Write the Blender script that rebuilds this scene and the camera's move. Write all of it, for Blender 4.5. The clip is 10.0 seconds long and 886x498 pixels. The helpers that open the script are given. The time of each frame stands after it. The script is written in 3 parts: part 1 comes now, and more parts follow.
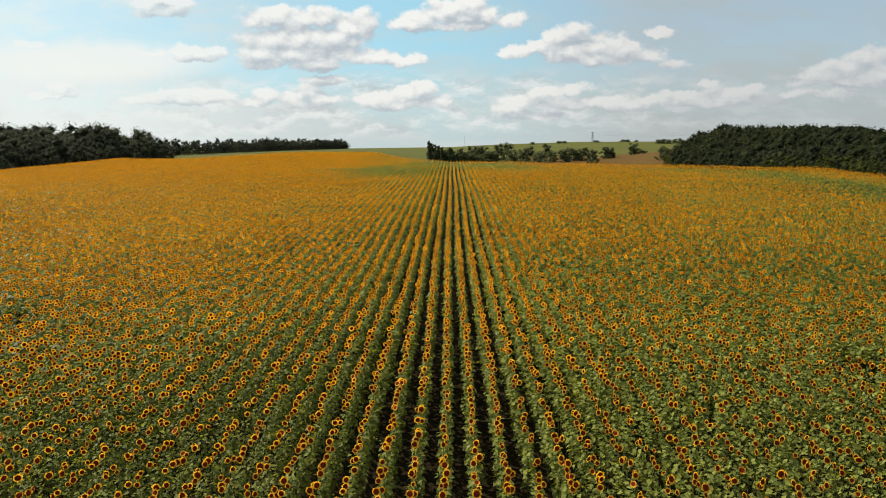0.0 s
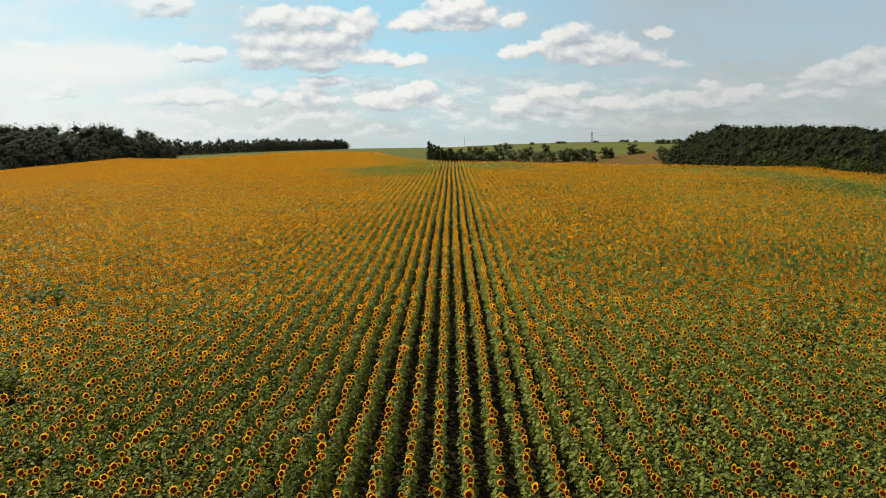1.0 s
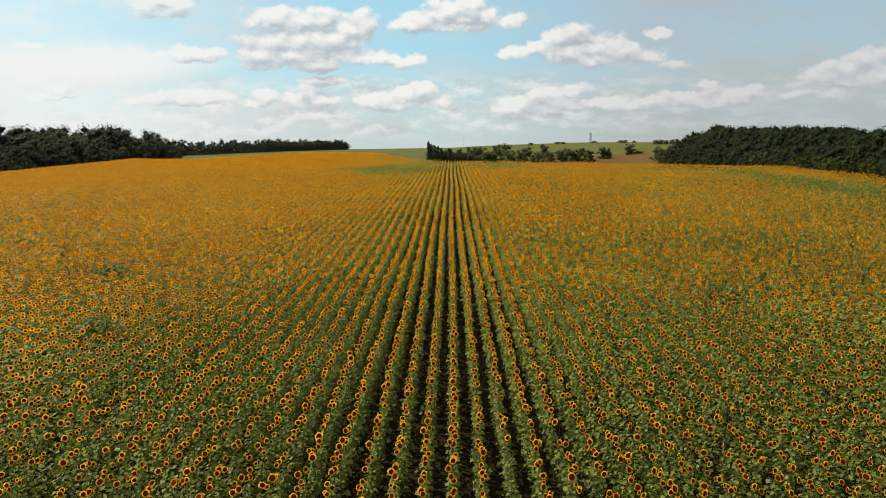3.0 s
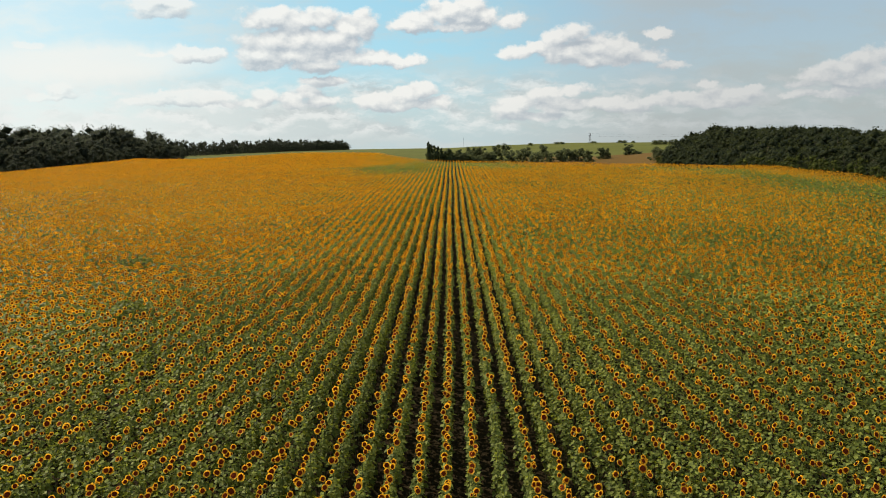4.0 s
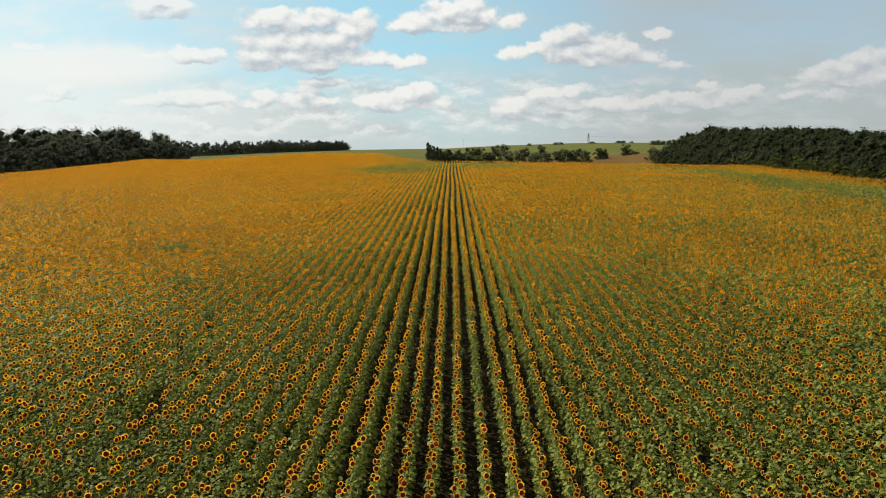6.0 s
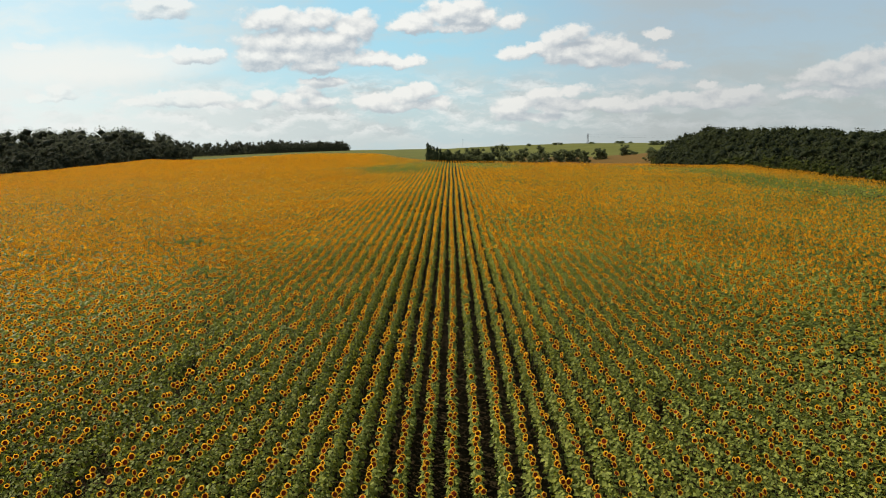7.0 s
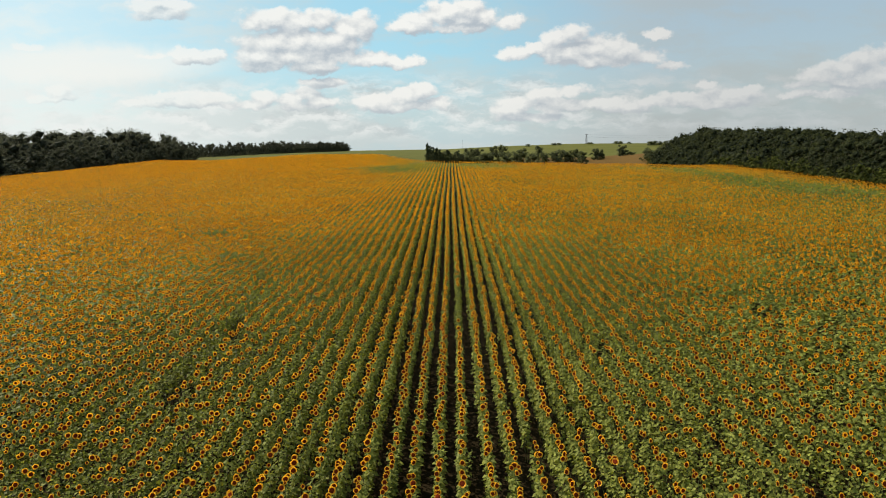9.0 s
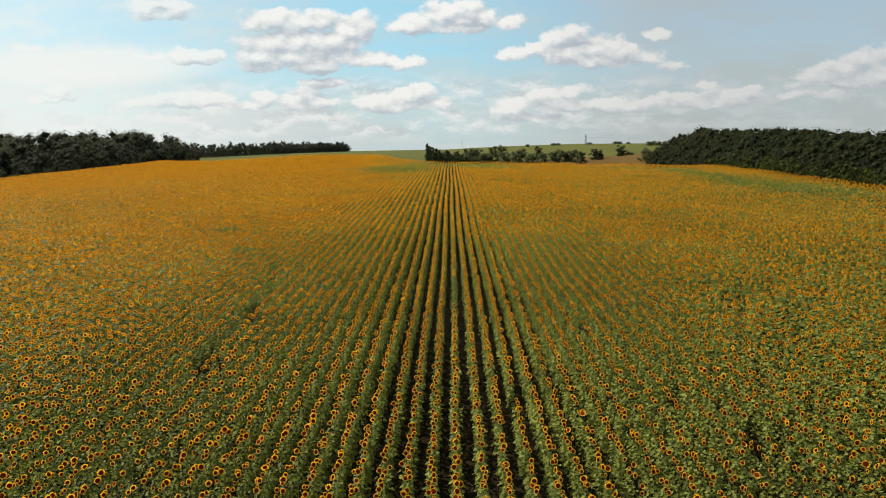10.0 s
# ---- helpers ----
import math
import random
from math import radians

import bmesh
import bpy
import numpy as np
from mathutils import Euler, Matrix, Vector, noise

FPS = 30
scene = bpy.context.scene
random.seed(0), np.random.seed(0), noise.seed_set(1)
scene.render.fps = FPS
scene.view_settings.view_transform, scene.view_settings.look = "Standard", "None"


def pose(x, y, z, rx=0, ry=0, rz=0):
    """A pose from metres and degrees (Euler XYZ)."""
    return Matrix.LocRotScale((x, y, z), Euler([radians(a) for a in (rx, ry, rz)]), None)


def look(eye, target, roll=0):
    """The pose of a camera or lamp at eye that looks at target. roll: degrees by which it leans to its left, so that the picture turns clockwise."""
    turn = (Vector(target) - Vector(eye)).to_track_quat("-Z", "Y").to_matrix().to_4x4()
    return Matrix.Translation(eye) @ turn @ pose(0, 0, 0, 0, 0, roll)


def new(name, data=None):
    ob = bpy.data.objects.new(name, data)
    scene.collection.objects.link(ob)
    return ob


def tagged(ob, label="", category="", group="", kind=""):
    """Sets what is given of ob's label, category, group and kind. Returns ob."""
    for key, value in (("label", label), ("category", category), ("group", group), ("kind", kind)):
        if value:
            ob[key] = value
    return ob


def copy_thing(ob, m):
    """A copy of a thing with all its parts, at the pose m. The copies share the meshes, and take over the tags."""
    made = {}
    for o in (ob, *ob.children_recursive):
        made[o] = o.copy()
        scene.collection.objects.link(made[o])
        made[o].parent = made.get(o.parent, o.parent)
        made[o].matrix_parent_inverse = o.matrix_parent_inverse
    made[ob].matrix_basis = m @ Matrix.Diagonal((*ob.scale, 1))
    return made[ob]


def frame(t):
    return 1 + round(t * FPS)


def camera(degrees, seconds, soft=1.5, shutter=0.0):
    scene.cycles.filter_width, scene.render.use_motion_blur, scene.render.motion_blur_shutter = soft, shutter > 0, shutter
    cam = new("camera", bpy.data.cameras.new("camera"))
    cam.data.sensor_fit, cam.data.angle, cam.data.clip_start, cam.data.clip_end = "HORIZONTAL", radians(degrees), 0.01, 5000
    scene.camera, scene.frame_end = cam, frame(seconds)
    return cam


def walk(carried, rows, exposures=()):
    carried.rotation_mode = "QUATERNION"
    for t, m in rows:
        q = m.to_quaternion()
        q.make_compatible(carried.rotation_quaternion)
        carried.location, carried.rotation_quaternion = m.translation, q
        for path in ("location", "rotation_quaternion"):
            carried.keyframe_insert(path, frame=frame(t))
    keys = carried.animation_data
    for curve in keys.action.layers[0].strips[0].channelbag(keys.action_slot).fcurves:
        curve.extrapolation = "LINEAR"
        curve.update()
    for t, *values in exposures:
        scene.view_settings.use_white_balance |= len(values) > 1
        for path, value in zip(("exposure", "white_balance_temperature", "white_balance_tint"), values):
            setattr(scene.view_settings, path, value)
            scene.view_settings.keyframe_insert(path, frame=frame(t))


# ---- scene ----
# A drone backs away, slowly climbing, over a field of sunflowers in rows.
SLOPE = 1.485                       # degrees by which the field rises along its rows (+y)
RISE = math.tan(radians(SLOPE))
HEADS = 1.65                        # height of the flower heads over the soil

# camera: seconds, metres across the rows, along the rows, over the heads, yaw, pitch, roll (in the field's own plane)
ROWS = [
    (0.0, 0.083, 0.000, 7.885, 0.801, -11.810, -0.832),
    (0.5, 0.154, -1.522, 7.924, 0.797, -11.798, -0.838),
    (1.0, 0.227, -3.048, 7.965, 0.793, -11.787, -0.844),
    (1.5, 0.301, -4.579, 8.010, 0.788, -11.775, -0.850),
    (2.0, 0.375, -6.115, 8.058, 0.785, -11.764, -0.857),
    (2.5, 0.451, -7.656, 8.109, 0.780, -11.754, -0.865),
    (3.0, 0.528, -9.201, 8.163, 0.775, -11.743, -0.872),
    (3.5, 0.606, -10.752, 8.221, 0.771, -11.732, -0.881),
    (4.0, 0.684, -12.307, 8.282, 0.766, -11.722, -0.888),
    (4.5, 0.764, -13.867, 8.346, 0.762, -11.711, -0.897),
    (5.0, 0.845, -15.433, 8.413, 0.757, -11.701, -0.906),
    (5.5, 0.926, -17.002, 8.483, 0.752, -11.691, -0.916),
    (6.0, 1.010, -18.578, 8.557, 0.747, -11.680, -0.926),
    (6.5, 1.093, -20.157, 8.633, 0.743, -11.670, -0.937),
    (7.0, 1.178, -21.741, 8.713, 0.738, -11.661, -0.948),
    (7.5, 1.264, -23.331, 8.795, 0.733, -11.651, -0.959),
    (8.0, 1.351, -24.925, 8.882, 0.728, -11.642, -0.971),
    (8.5, 1.439, -26.524, 8.971, 0.724, -11.632, -0.983),
    (9.0, 1.528, -28.128, 9.063, 0.718, -11.624, -0.994),
    (9.5, 1.617, -29.736, 9.159, 0.713, -11.614, -1.007),
    (10.0, 1.709, -31.350, 9.258, 0.708, -11.605, -1.020),
]
cam = camera(74.0, 10.0, soft=1.0)
walk(cam, [(t, pose(0, 0, 0, SLOPE) @ pose(x, y, z + HEADS, 90 + pitch, 0, yaw) @ pose(0, 0, 0, 0, 0, roll))
           for t, x, y, z, yaw, pitch, roll in ROWS], exposures=[(0.0, 0.72, 7000, 10), (10.0, 0.72, 7000, 10)])

# ---- light: afternoon sun ahead to the left, sky with cumulus ----
SUN_AZ, SUN_EL = math.atan2(-0.84, 0.54), radians(39)
to_sun = Vector((math.sin(SUN_AZ) * math.cos(SUN_EL), math.cos(SUN_AZ) * math.cos(SUN_EL), math.sin(SUN_EL)))
sun = new("sun", bpy.data.lights.new("sun", "SUN"))
sun.data.energy, sun.data.angle, sun.data.color = 5.0, radians(0.6), (1.0, 0.94, 0.85)
sun.matrix_world = look(to_sun * 100, (0, 0, 0))

# clouds as (across, up, half width, half height), in tangents from straight along the rows
PUFFS = []
# the broad cloud, from its tops to its ragged foot
PUFFS += [
    (-0.309, 0.199, 0.0349, 0.0173),
    (-0.276, 0.205, 0.0312, 0.0155),
    (-0.240, 0.200, 0.0312, 0.0156),
    (-0.202, 0.197, 0.0312, 0.0173),
    (-0.167, 0.187, 0.0312, 0.0174),
    (-0.138, 0.192, 0.0238, 0.0208),
    (-0.269, 0.170, 0.0738, 0.0210),
    (-0.196, 0.167, 0.0645, 0.0210),
    (-0.308, 0.148, 0.0417, 0.0159),
    (-0.252, 0.145, 0.0648, 0.0159),
    (-0.178, 0.144, 0.0555, 0.0141),
    (-0.123, 0.138, 0.0416, 0.0115),
    (-0.086, 0.133, 0.0277, 0.0089),
    (-0.057, 0.135, 0.0166, 0.0106),
    (-0.300, 0.131, 0.0372, 0.0089),
    (-0.216, 0.127, 0.0464, 0.0089),
    (-0.204, 0.102, 0.0466, 0.0063),
]
# the high one beside it
PUFFS += [
    (-0.066, 0.188, 0.0329, 0.0121),
    (-0.043, 0.197, 0.0365, 0.0155),
    (-0.002, 0.205, 0.0410, 0.0172),
    (0.039, 0.212, 0.0381, 0.0154),
    (0.062, 0.201, 0.0327, 0.0138),
    (0.103, 0.193, 0.0200, 0.0112),
    (0.007, 0.187, 0.0548, 0.0104),
]
# the long one to the east, and two small ones
PUFFS += [
    (0.112, 0.142, 0.0257, 0.0106),
    (0.140, 0.150, 0.0183, 0.0088),
    (0.176, 0.167, 0.0256, 0.0148),
    (0.206, 0.172, 0.0237, 0.0139),
    (0.236, 0.153, 0.0457, 0.0157),
    (0.277, 0.145, 0.0411, 0.0140),
    (0.319, 0.134, 0.0366, 0.0123),
    (0.361, 0.120, 0.0275, 0.0080),
    (0.246, 0.130, 0.0825, 0.0124),
    (0.199, 0.143, 0.0458, 0.0123),
    (0.344, 0.168, 0.0255, 0.0078),
]
# low rank ahead
PUFFS += [
    (-0.043, 0.086, 0.0242, 0.0153),
    (-0.074, 0.077, 0.0317, 0.0117),
    (-0.107, 0.073, 0.0318, 0.0109),
    (-0.135, 0.069, 0.0281, 0.0100),
    (-0.018, 0.068, 0.0243, 0.0091),
    (-0.070, 0.061, 0.0562, 0.0082),
    (-0.233, 0.085, 0.0262, 0.0117),
    (-0.261, 0.076, 0.0281, 0.0127),
    (-0.210, 0.071, 0.0375, 0.0100),
    (-0.303, 0.081, 0.0263, 0.0118),
    (-0.332, 0.071, 0.0320, 0.0091),
    (-0.388, 0.081, 0.0338, 0.0091),
    (-0.435, 0.083, 0.0320, 0.0091),
    (-0.482, 0.082, 0.0377, 0.0091),
    (-0.521, 0.075, 0.0321, 0.0073),
    (-0.436, 0.072, 0.0848, 0.0073),
]
# low rank to the east
PUFFS += [
    (0.201, 0.080, 0.0297, 0.0108),
    (0.159, 0.076, 0.0372, 0.0108),
    (0.117, 0.061, 0.0373, 0.0118),
    (0.094, 0.052, 0.0280, 0.0091),
    (0.178, 0.060, 0.0466, 0.0109),
    (0.248, 0.059, 0.0418, 0.0109),
    (0.294, 0.054, 0.0465, 0.0100),
    (0.345, 0.062, 0.0463, 0.0099),
    (0.386, 0.070, 0.0333, 0.0090),
    (0.420, 0.088, 0.0184, 0.0063),
    (0.469, 0.073, 0.0553, 0.0117),
    (0.496, 0.082, 0.0276, 0.0090),
    (0.442, 0.062, 0.0555, 0.0090),
    (0.136, 0.042, 0.0654, 0.0073),
]
# far east
PUFFS += [
    (0.684, 0.123, 0.0364, 0.0193),
    (0.649, 0.111, 0.0410, 0.0150),
    (0.609, 0.098, 0.0412, 0.0107),
    (0.579, 0.085, 0.0321, 0.0080),
    (0.670, 0.088, 0.0549, 0.0125),
    (0.580, 0.072, 0.0414, 0.0063),
    (0.635, 0.071, 0.0551, 0.0063),
    (0.705, 0.101, 0.0365, 0.0177),
]
# small ones to the west
PUFFS += [
    (-0.433, 0.153, 0.0260, 0.0080),
    (-0.380, 0.148, 0.0223, 0.0124),
    (-0.411, 0.141, 0.0372, 0.0071),
    (-0.484, 0.150, 0.0279, 0.0053),
    (-0.692, 0.168, 0.0242, 0.0062),
    (-0.643, 0.096, 0.0226, 0.0100),
    (-0.656, 0.087, 0.0378, 0.0055),
]
# overhead scraps
PUFFS += [
    (-0.490, 0.228, 0.0367, 0.0103),
    (-0.449, 0.227, 0.0367, 0.0086),
    (-0.478, 0.213, 0.0460, 0.0078),
]
# their grey undersides
BASES = [
    (-0.207, 0.119, 0.0428, 0.0080),
    (-0.199, 0.098, 0.0373, 0.0054),
    (-0.021, 0.176, 0.0504, 0.0052),
    (0.043, 0.189, 0.0365, 0.0043),
    (0.264, 0.114, 0.0782, 0.0062),
    (0.320, 0.111, 0.0460, 0.0044),
    (0.208, 0.155, 0.0274, 0.0044),
    (-0.070, 0.050, 0.0563, 0.0055),
    (-0.418, 0.060, 0.0850, 0.0046),
    (-0.234, 0.056, 0.0564, 0.0055),
    (0.192, 0.043, 0.0747, 0.0055),
    (0.378, 0.047, 0.0928, 0.0045),
    (0.634, 0.081, 0.0550, 0.0036),
    (0.655, 0.059, 0.0644, 0.0045),
    (-0.463, 0.224, 0.0202, 0.0043),
]


class Nodes:
    """Short calls for building node trees."""

    def __init__(self, tree):
        self.tree = tree

    def add(self, kind, values=(), out=0, operation=None):
        n = self.tree.nodes.new(kind)
        if operation:
            n.operation = operation
        for slot, value in enumerate(values):
            self.feed(n.inputs[slot], value)
        return n.outputs[out]

    def feed(self, socket, value):
        if value is None:
            return
        if isinstance(value, bpy.types.NodeSocket):
            self.tree.links.new(value, socket)
        else:
            socket.default_value = value

    def math(self, op, *values, clamp=False):
        made = self.add("ShaderNodeMath", values, operation=op)
        made.node.use_clamp = clamp
        return made

    def vec(self, op, *values, out=0):
        return self.add("ShaderNodeVectorMath", values, out=out, operation=op)

    def ramp(self, value, low, high, to_low=0.0, to_high=1.0, smooth=True):
        made = self.add("ShaderNodeMapRange", (value, low, high, to_low, to_high))
        made.node.interpolation_type = "SMOOTHSTEP" if smooth else "LINEAR"
        return made

    def mix(self, fac, a, b):
        n = self.tree.nodes.new("ShaderNodeMix")
        n.data_type = "RGBA"
        self.feed(n.inputs[0], fac), self.feed(n.inputs[6], a), self.feed(n.inputs[7], b)
        return n.outputs[2]

    def noise(self, vector, scale, detail=4.0, rough=0.55, out=0):
        n = self.tree.nodes.new("ShaderNodeTexNoise")
        self.feed(n.inputs["Vector"], vector)
        n.inputs["Scale"].default_value, n.inputs["Detail"].default_value, n.inputs["Roughness"].default_value = scale, detail, rough
        return n.outputs[out]


def build_sky():
    world = bpy.data.worlds.new("sky")
    scene.world = world
    world.use_nodes = True
    tree = world.node_tree
    tree.nodes.clear()
    n = Nodes(tree)
    air = n.add("ShaderNodeTexSky")
    tex = air.node
    tex.sky_type, tex.sun_disc, tex.sun_elevation, tex.sun_rotation = "NISHITA", False, SUN_EL, SUN_AZ
    tex.altitude, tex.air_density, tex.dust_density, tex.ozone_density = 150.0, 1.0, 1.4, 1.0
    way = n.add("ShaderNodeTexCoord", out=0)
    x, y, z = (n.add("ShaderNodeSeparateXYZ", (way,), out=k) for k in range(3))
    ahead = n.math("MAXIMUM", y, 0.12)
    u, v = n.math("DIVIDE", x, ahead), n.math("DIVIDE", z, ahead)
    flat = n.add("ShaderNodeCombineXYZ", (u, v, 0.0))
    # billows push the puffs' outlines about
    wide = n.vec("SUBTRACT", n.noise(flat, 16.0, 5.0, 0.6, out=1), (0.5, 0.5, 0.5))
    fine = n.vec("SUBTRACT", n.noise(flat, 55.0, 4.0, 0.6, out=1), (0.5, 0.5, 0.5))
    moved = n.vec("ADD", flat, n.vec("ADD", n.vec("MULTIPLY", wide, (0.030, 0.018, 0.0)), n.vec("MULTIPLY", fine, (0.016, 0.014, 0.0))))

    def blobs(where, puffs, join):
        near = None
        for cu, cv, w, h in puffs:
            d = n.vec("LENGTH", n.vec("MULTIPLY_ADD", where, (1 / w, 1 / h, 0.0), (-cu / w, -cv / h, 0.0)), out=1)
            near = d if near is None else n.math("SMOOTH_MIN", near, d, join)
        return near

    reach = blobs(moved, PUFFS, 0.35)
    above = blobs(n.vec("ADD", moved, (-0.005, 0.016, 0.0)), PUFFS, 0.35)

    def billow(where):
        return n.math("SUBTRACT", n.noise(n.vec("MULTIPLY", where, (1.0, 1.5, 1.0)), 20.0, 6.0, 0.55), 0.5)

    here, sunward = billow(flat), billow(n.vec("ADD", flat, (-0.006, 0.010, 0.0)))
    thick = n.math("SUBTRACT", n.math("MULTIPLY_ADD", here, 2.3, 1.17), reach)
    cover = n.ramp(thick, -0.12, 0.42)
    relief = n.math("MULTIPLY", n.math("SUBTRACT", here, sunward), 2.6)
    # rows of small broken cloud low down
    low_at = n.vec("MULTIPLY", moved, (1.0, 3.0, 1.0))
    small = n.math("MULTIPLY", n.ramp(n.noise(low_at, 11.0, 6.0, 0.58), 0.42, 0.62), n.math("MULTIPLY", n.ramp(v, 0.125, 0.085), n.ramp(v, 0.0, 0.03)))
    small_lit = n.ramp(n.noise(n.vec("ADD", low_at, (0.004, -0.03, 0.0)), 11.0, 7.0, 0.62), 0.62, 0.48)
    grey = n.ramp(blobs(moved, BASES, 0.3), 1.35, 0.2)
    # thin high cloud, in streaks, and the haze near the horizon
    SKY = 5.85                        # scaled to the strength below and the exposure
    def tone(r, g, b):
        return (0.98 * r * SKY, g * SKY, 1.03 * b * SKY, 1)
    streaks = n.ramp(n.noise(n.vec("MULTIPLY", moved, (1.0, 3.6, 1.0)), 4.0, 6.0, 0.6), 0.40, 0.66)
    left, low = n.ramp(u, -0.10, -0.70), n.ramp(v, 0.16, 0.0)
    clear = n.mix(0.75, air, n.mix(n.ramp(u, -0.05, 0.35), tone(0.30, 0.68, 0.86), tone(0.385, 0.53, 0.63)))
    thin = n.mix(left, n.mix(n.ramp(u, 0.0, 0.4), tone(0.585, 0.675, 0.70), tone(0.455, 0.51, 0.525)), tone(0.84, 0.92, 0.93))
    much = n.math("ADD", n.math("MULTIPLY", streaks, 0.55), n.math("ADD", n.math("MULTIPLY", low, 0.75), n.math("MULTIPLY", left, 0.30)), clamp=True)
    behind = n.mix(much, clear, thin)
    bank = n.ramp(n.vec("LENGTH", n.vec("MULTIPLY_ADD", moved, (1 / 0.24, 1 / 0.035, 0.0), (0.60 / 0.24, -0.138 / 0.035, 0.0)), out=1), 1.2, 0.5)
    behind = n.mix(n.math("MULTIPLY", bank, 0.75), behind, tone(0.92, 0.95, 0.94))
    behind = n.mix(n.math("MULTIPLY", small, 0.78), behind, n.mix(small_lit, n.mix(left, tone(0.54, 0.60, 0.63), tone(0.78, 0.85, 0.86)), n.mix(n.ramp(u, 0.0, 0.5), tone(0.86, 0.90, 0.91), tone(0.55, 0.60, 0.63))))
    lump = n.ramp(n.noise(moved, 34.0, 6.0, 0.65), 0.25, 0.75)
    crest = n.math("ADD", n.math("MULTIPLY", n.math("SUBTRACT", above, reach), 0.65), n.math("ADD", n.math("MULTIPLY_ADD", lump, 0.25, 0.30), relief), clamp=True)
    body = n.mix(crest, tone(0.50, 0.56, 0.63), tone(0.95, 0.96, 0.95))
    body = n.mix(n.math("MULTIPLY", grey, 0.8), body, tone(0.42, 0.49, 0.57))
    body = n.mix(n.math("MULTIPLY", low, 0.25), body, thin)
    body = n.mix(n.math("MULTIPLY", n.ramp(u, 0.0, 0.5), 0.48), body, tone(0.44, 0.48, 0.52))
    front = n.ramp(y, 0.12, 0.3)
    sky = n.mix(n.math("MULTIPLY", n.math("MULTIPLY", cover, n.ramp(left, 0.0, 1.0, 0.94, 0.55)), front), behind, body)
    back = n.add("ShaderNodeBackground", (sky, 0.1))
    out = tree.nodes.new("ShaderNodeOutputWorld")
    tree.links.new(back, out.inputs[0])


build_sky()


# ---- materials ----
def material(name):
    m = bpy.data.materials.new(name)
    m.use_nodes = True
    m.node_tree.nodes.clear()
    return m, Nodes(m.node_tree)


def finish(m, n, shader):
    out = m.node_tree.nodes.new("ShaderNodeOutputMaterial")
    m.node_tree.links.new(shader, out.inputs[0])
    return m


def principled(n, colour, rough, spec=0.5, normal=None):
    s = n.tree.nodes.new("ShaderNodeBsdfPrincipled")
    n.feed(s.inputs["Base Color"], colour), n.feed(s.inputs["Roughness"], rough)
    s.inputs["Specular IOR Level"].default_value = spec
    if normal is not None:
        n.feed(s.inputs["Normal"], normal)
    return s.outputs[0]


def chance(n):
    """A random number for every leaf or petal, be it an island of a mesh or an object of its own."""
    island = n.add("ShaderNodeNewGeometry", out=8)
    own = n.add("ShaderNodeObjectInfo", out=5)
    return n.math("FRACT", n.math("ADD", island, own))


def place(n):
    return n.add("ShaderNodeNewGeometry", out=0)


def leafy(name, dark, light, through_colour, rough=0.45, thin=0.3, spec=0.5, patch=0.05, drift=0.35, clumps=0.0, veins=0.3):
    m, n = material(name)
    r = chance(n)
    big = n.noise(place(n), patch, 3.0)
    fac = n.math("ADD", n.math("MULTIPLY", r, 1.0 - drift), n.math("MULTIPLY", n.ramp(big, 0.3, 0.7), drift))
    vein = n.ramp(n.noise(place(n), 22.0, 4.0, 0.65), 0.36, 0.68)
    colour = n.mix(fac, (*dark, 1), (*light, 1))
    colour = n.mix(n.math("MULTIPLY", vein, veins), colour, (*dark, 1))
    normal = None
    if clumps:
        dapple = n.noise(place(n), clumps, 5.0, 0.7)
        # low spots of the bump get darker colour, painting shade between leaf clumps
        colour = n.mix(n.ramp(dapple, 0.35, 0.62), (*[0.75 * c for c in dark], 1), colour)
        b = n.tree.nodes.new("ShaderNodeBump")
        b.inputs["Strength"].default_value, b.inputs["Distance"].default_value = 0.35, 0.9
        n.feed(b.inputs["Height"], dapple)
        normal = b.outputs[0]
    s = principled(n, colour, rough, spec, normal)
    t = n.add("ShaderNodeBsdfTranslucent", ((*through_colour, 1),))
    return finish(m, n, n.add("ShaderNodeMixShader", (thin, s, t)))


LEAF = leafy("sunflower leaf", (0.022, 0.033, 0.009), (0.274, 0.292, 0.062), (0.33, 0.350, 0.032), rough=0.55, thin=0.28, spec=0.05, veins=0.72)
STEM = leafy("sunflower stem", (0.04, 0.055, 0.015), (0.09, 0.11, 0.03), (0.1, 0.15, 0.03), thin=0.05)
PETAL = leafy("sunflower petal tip", (0.79, 0.38, 0.030), (0.86, 0.54, 0.095), (0.86, 0.47, 0.03), rough=0.6, thin=0.5, spec=0.10)
PETAL_FOOT = leafy("sunflower petal foot", (0.75, 0.270, 0.014), (0.82, 0.395, 0.034), (0.83, 0.355, 0.015), rough=0.6, thin=0.5, spec=0.08)


def disc_material():
    m, n = material("sunflower disc")
    grain = n.noise(place(n), 120.0, 3.0, 0.7)
    colour = n.mix(n.ramp(grain, 0.35, 0.65), (0.050, 0.006, 0.003, 1), (0.17, 0.022, 0.006, 1))
    colour = n.mix(n.math("MULTIPLY", chance(n), 0.35), colour, (0.19, 0.028, 0.006, 1))
    return finish(m, n, principled(n, colour, 0.95, 0.04))


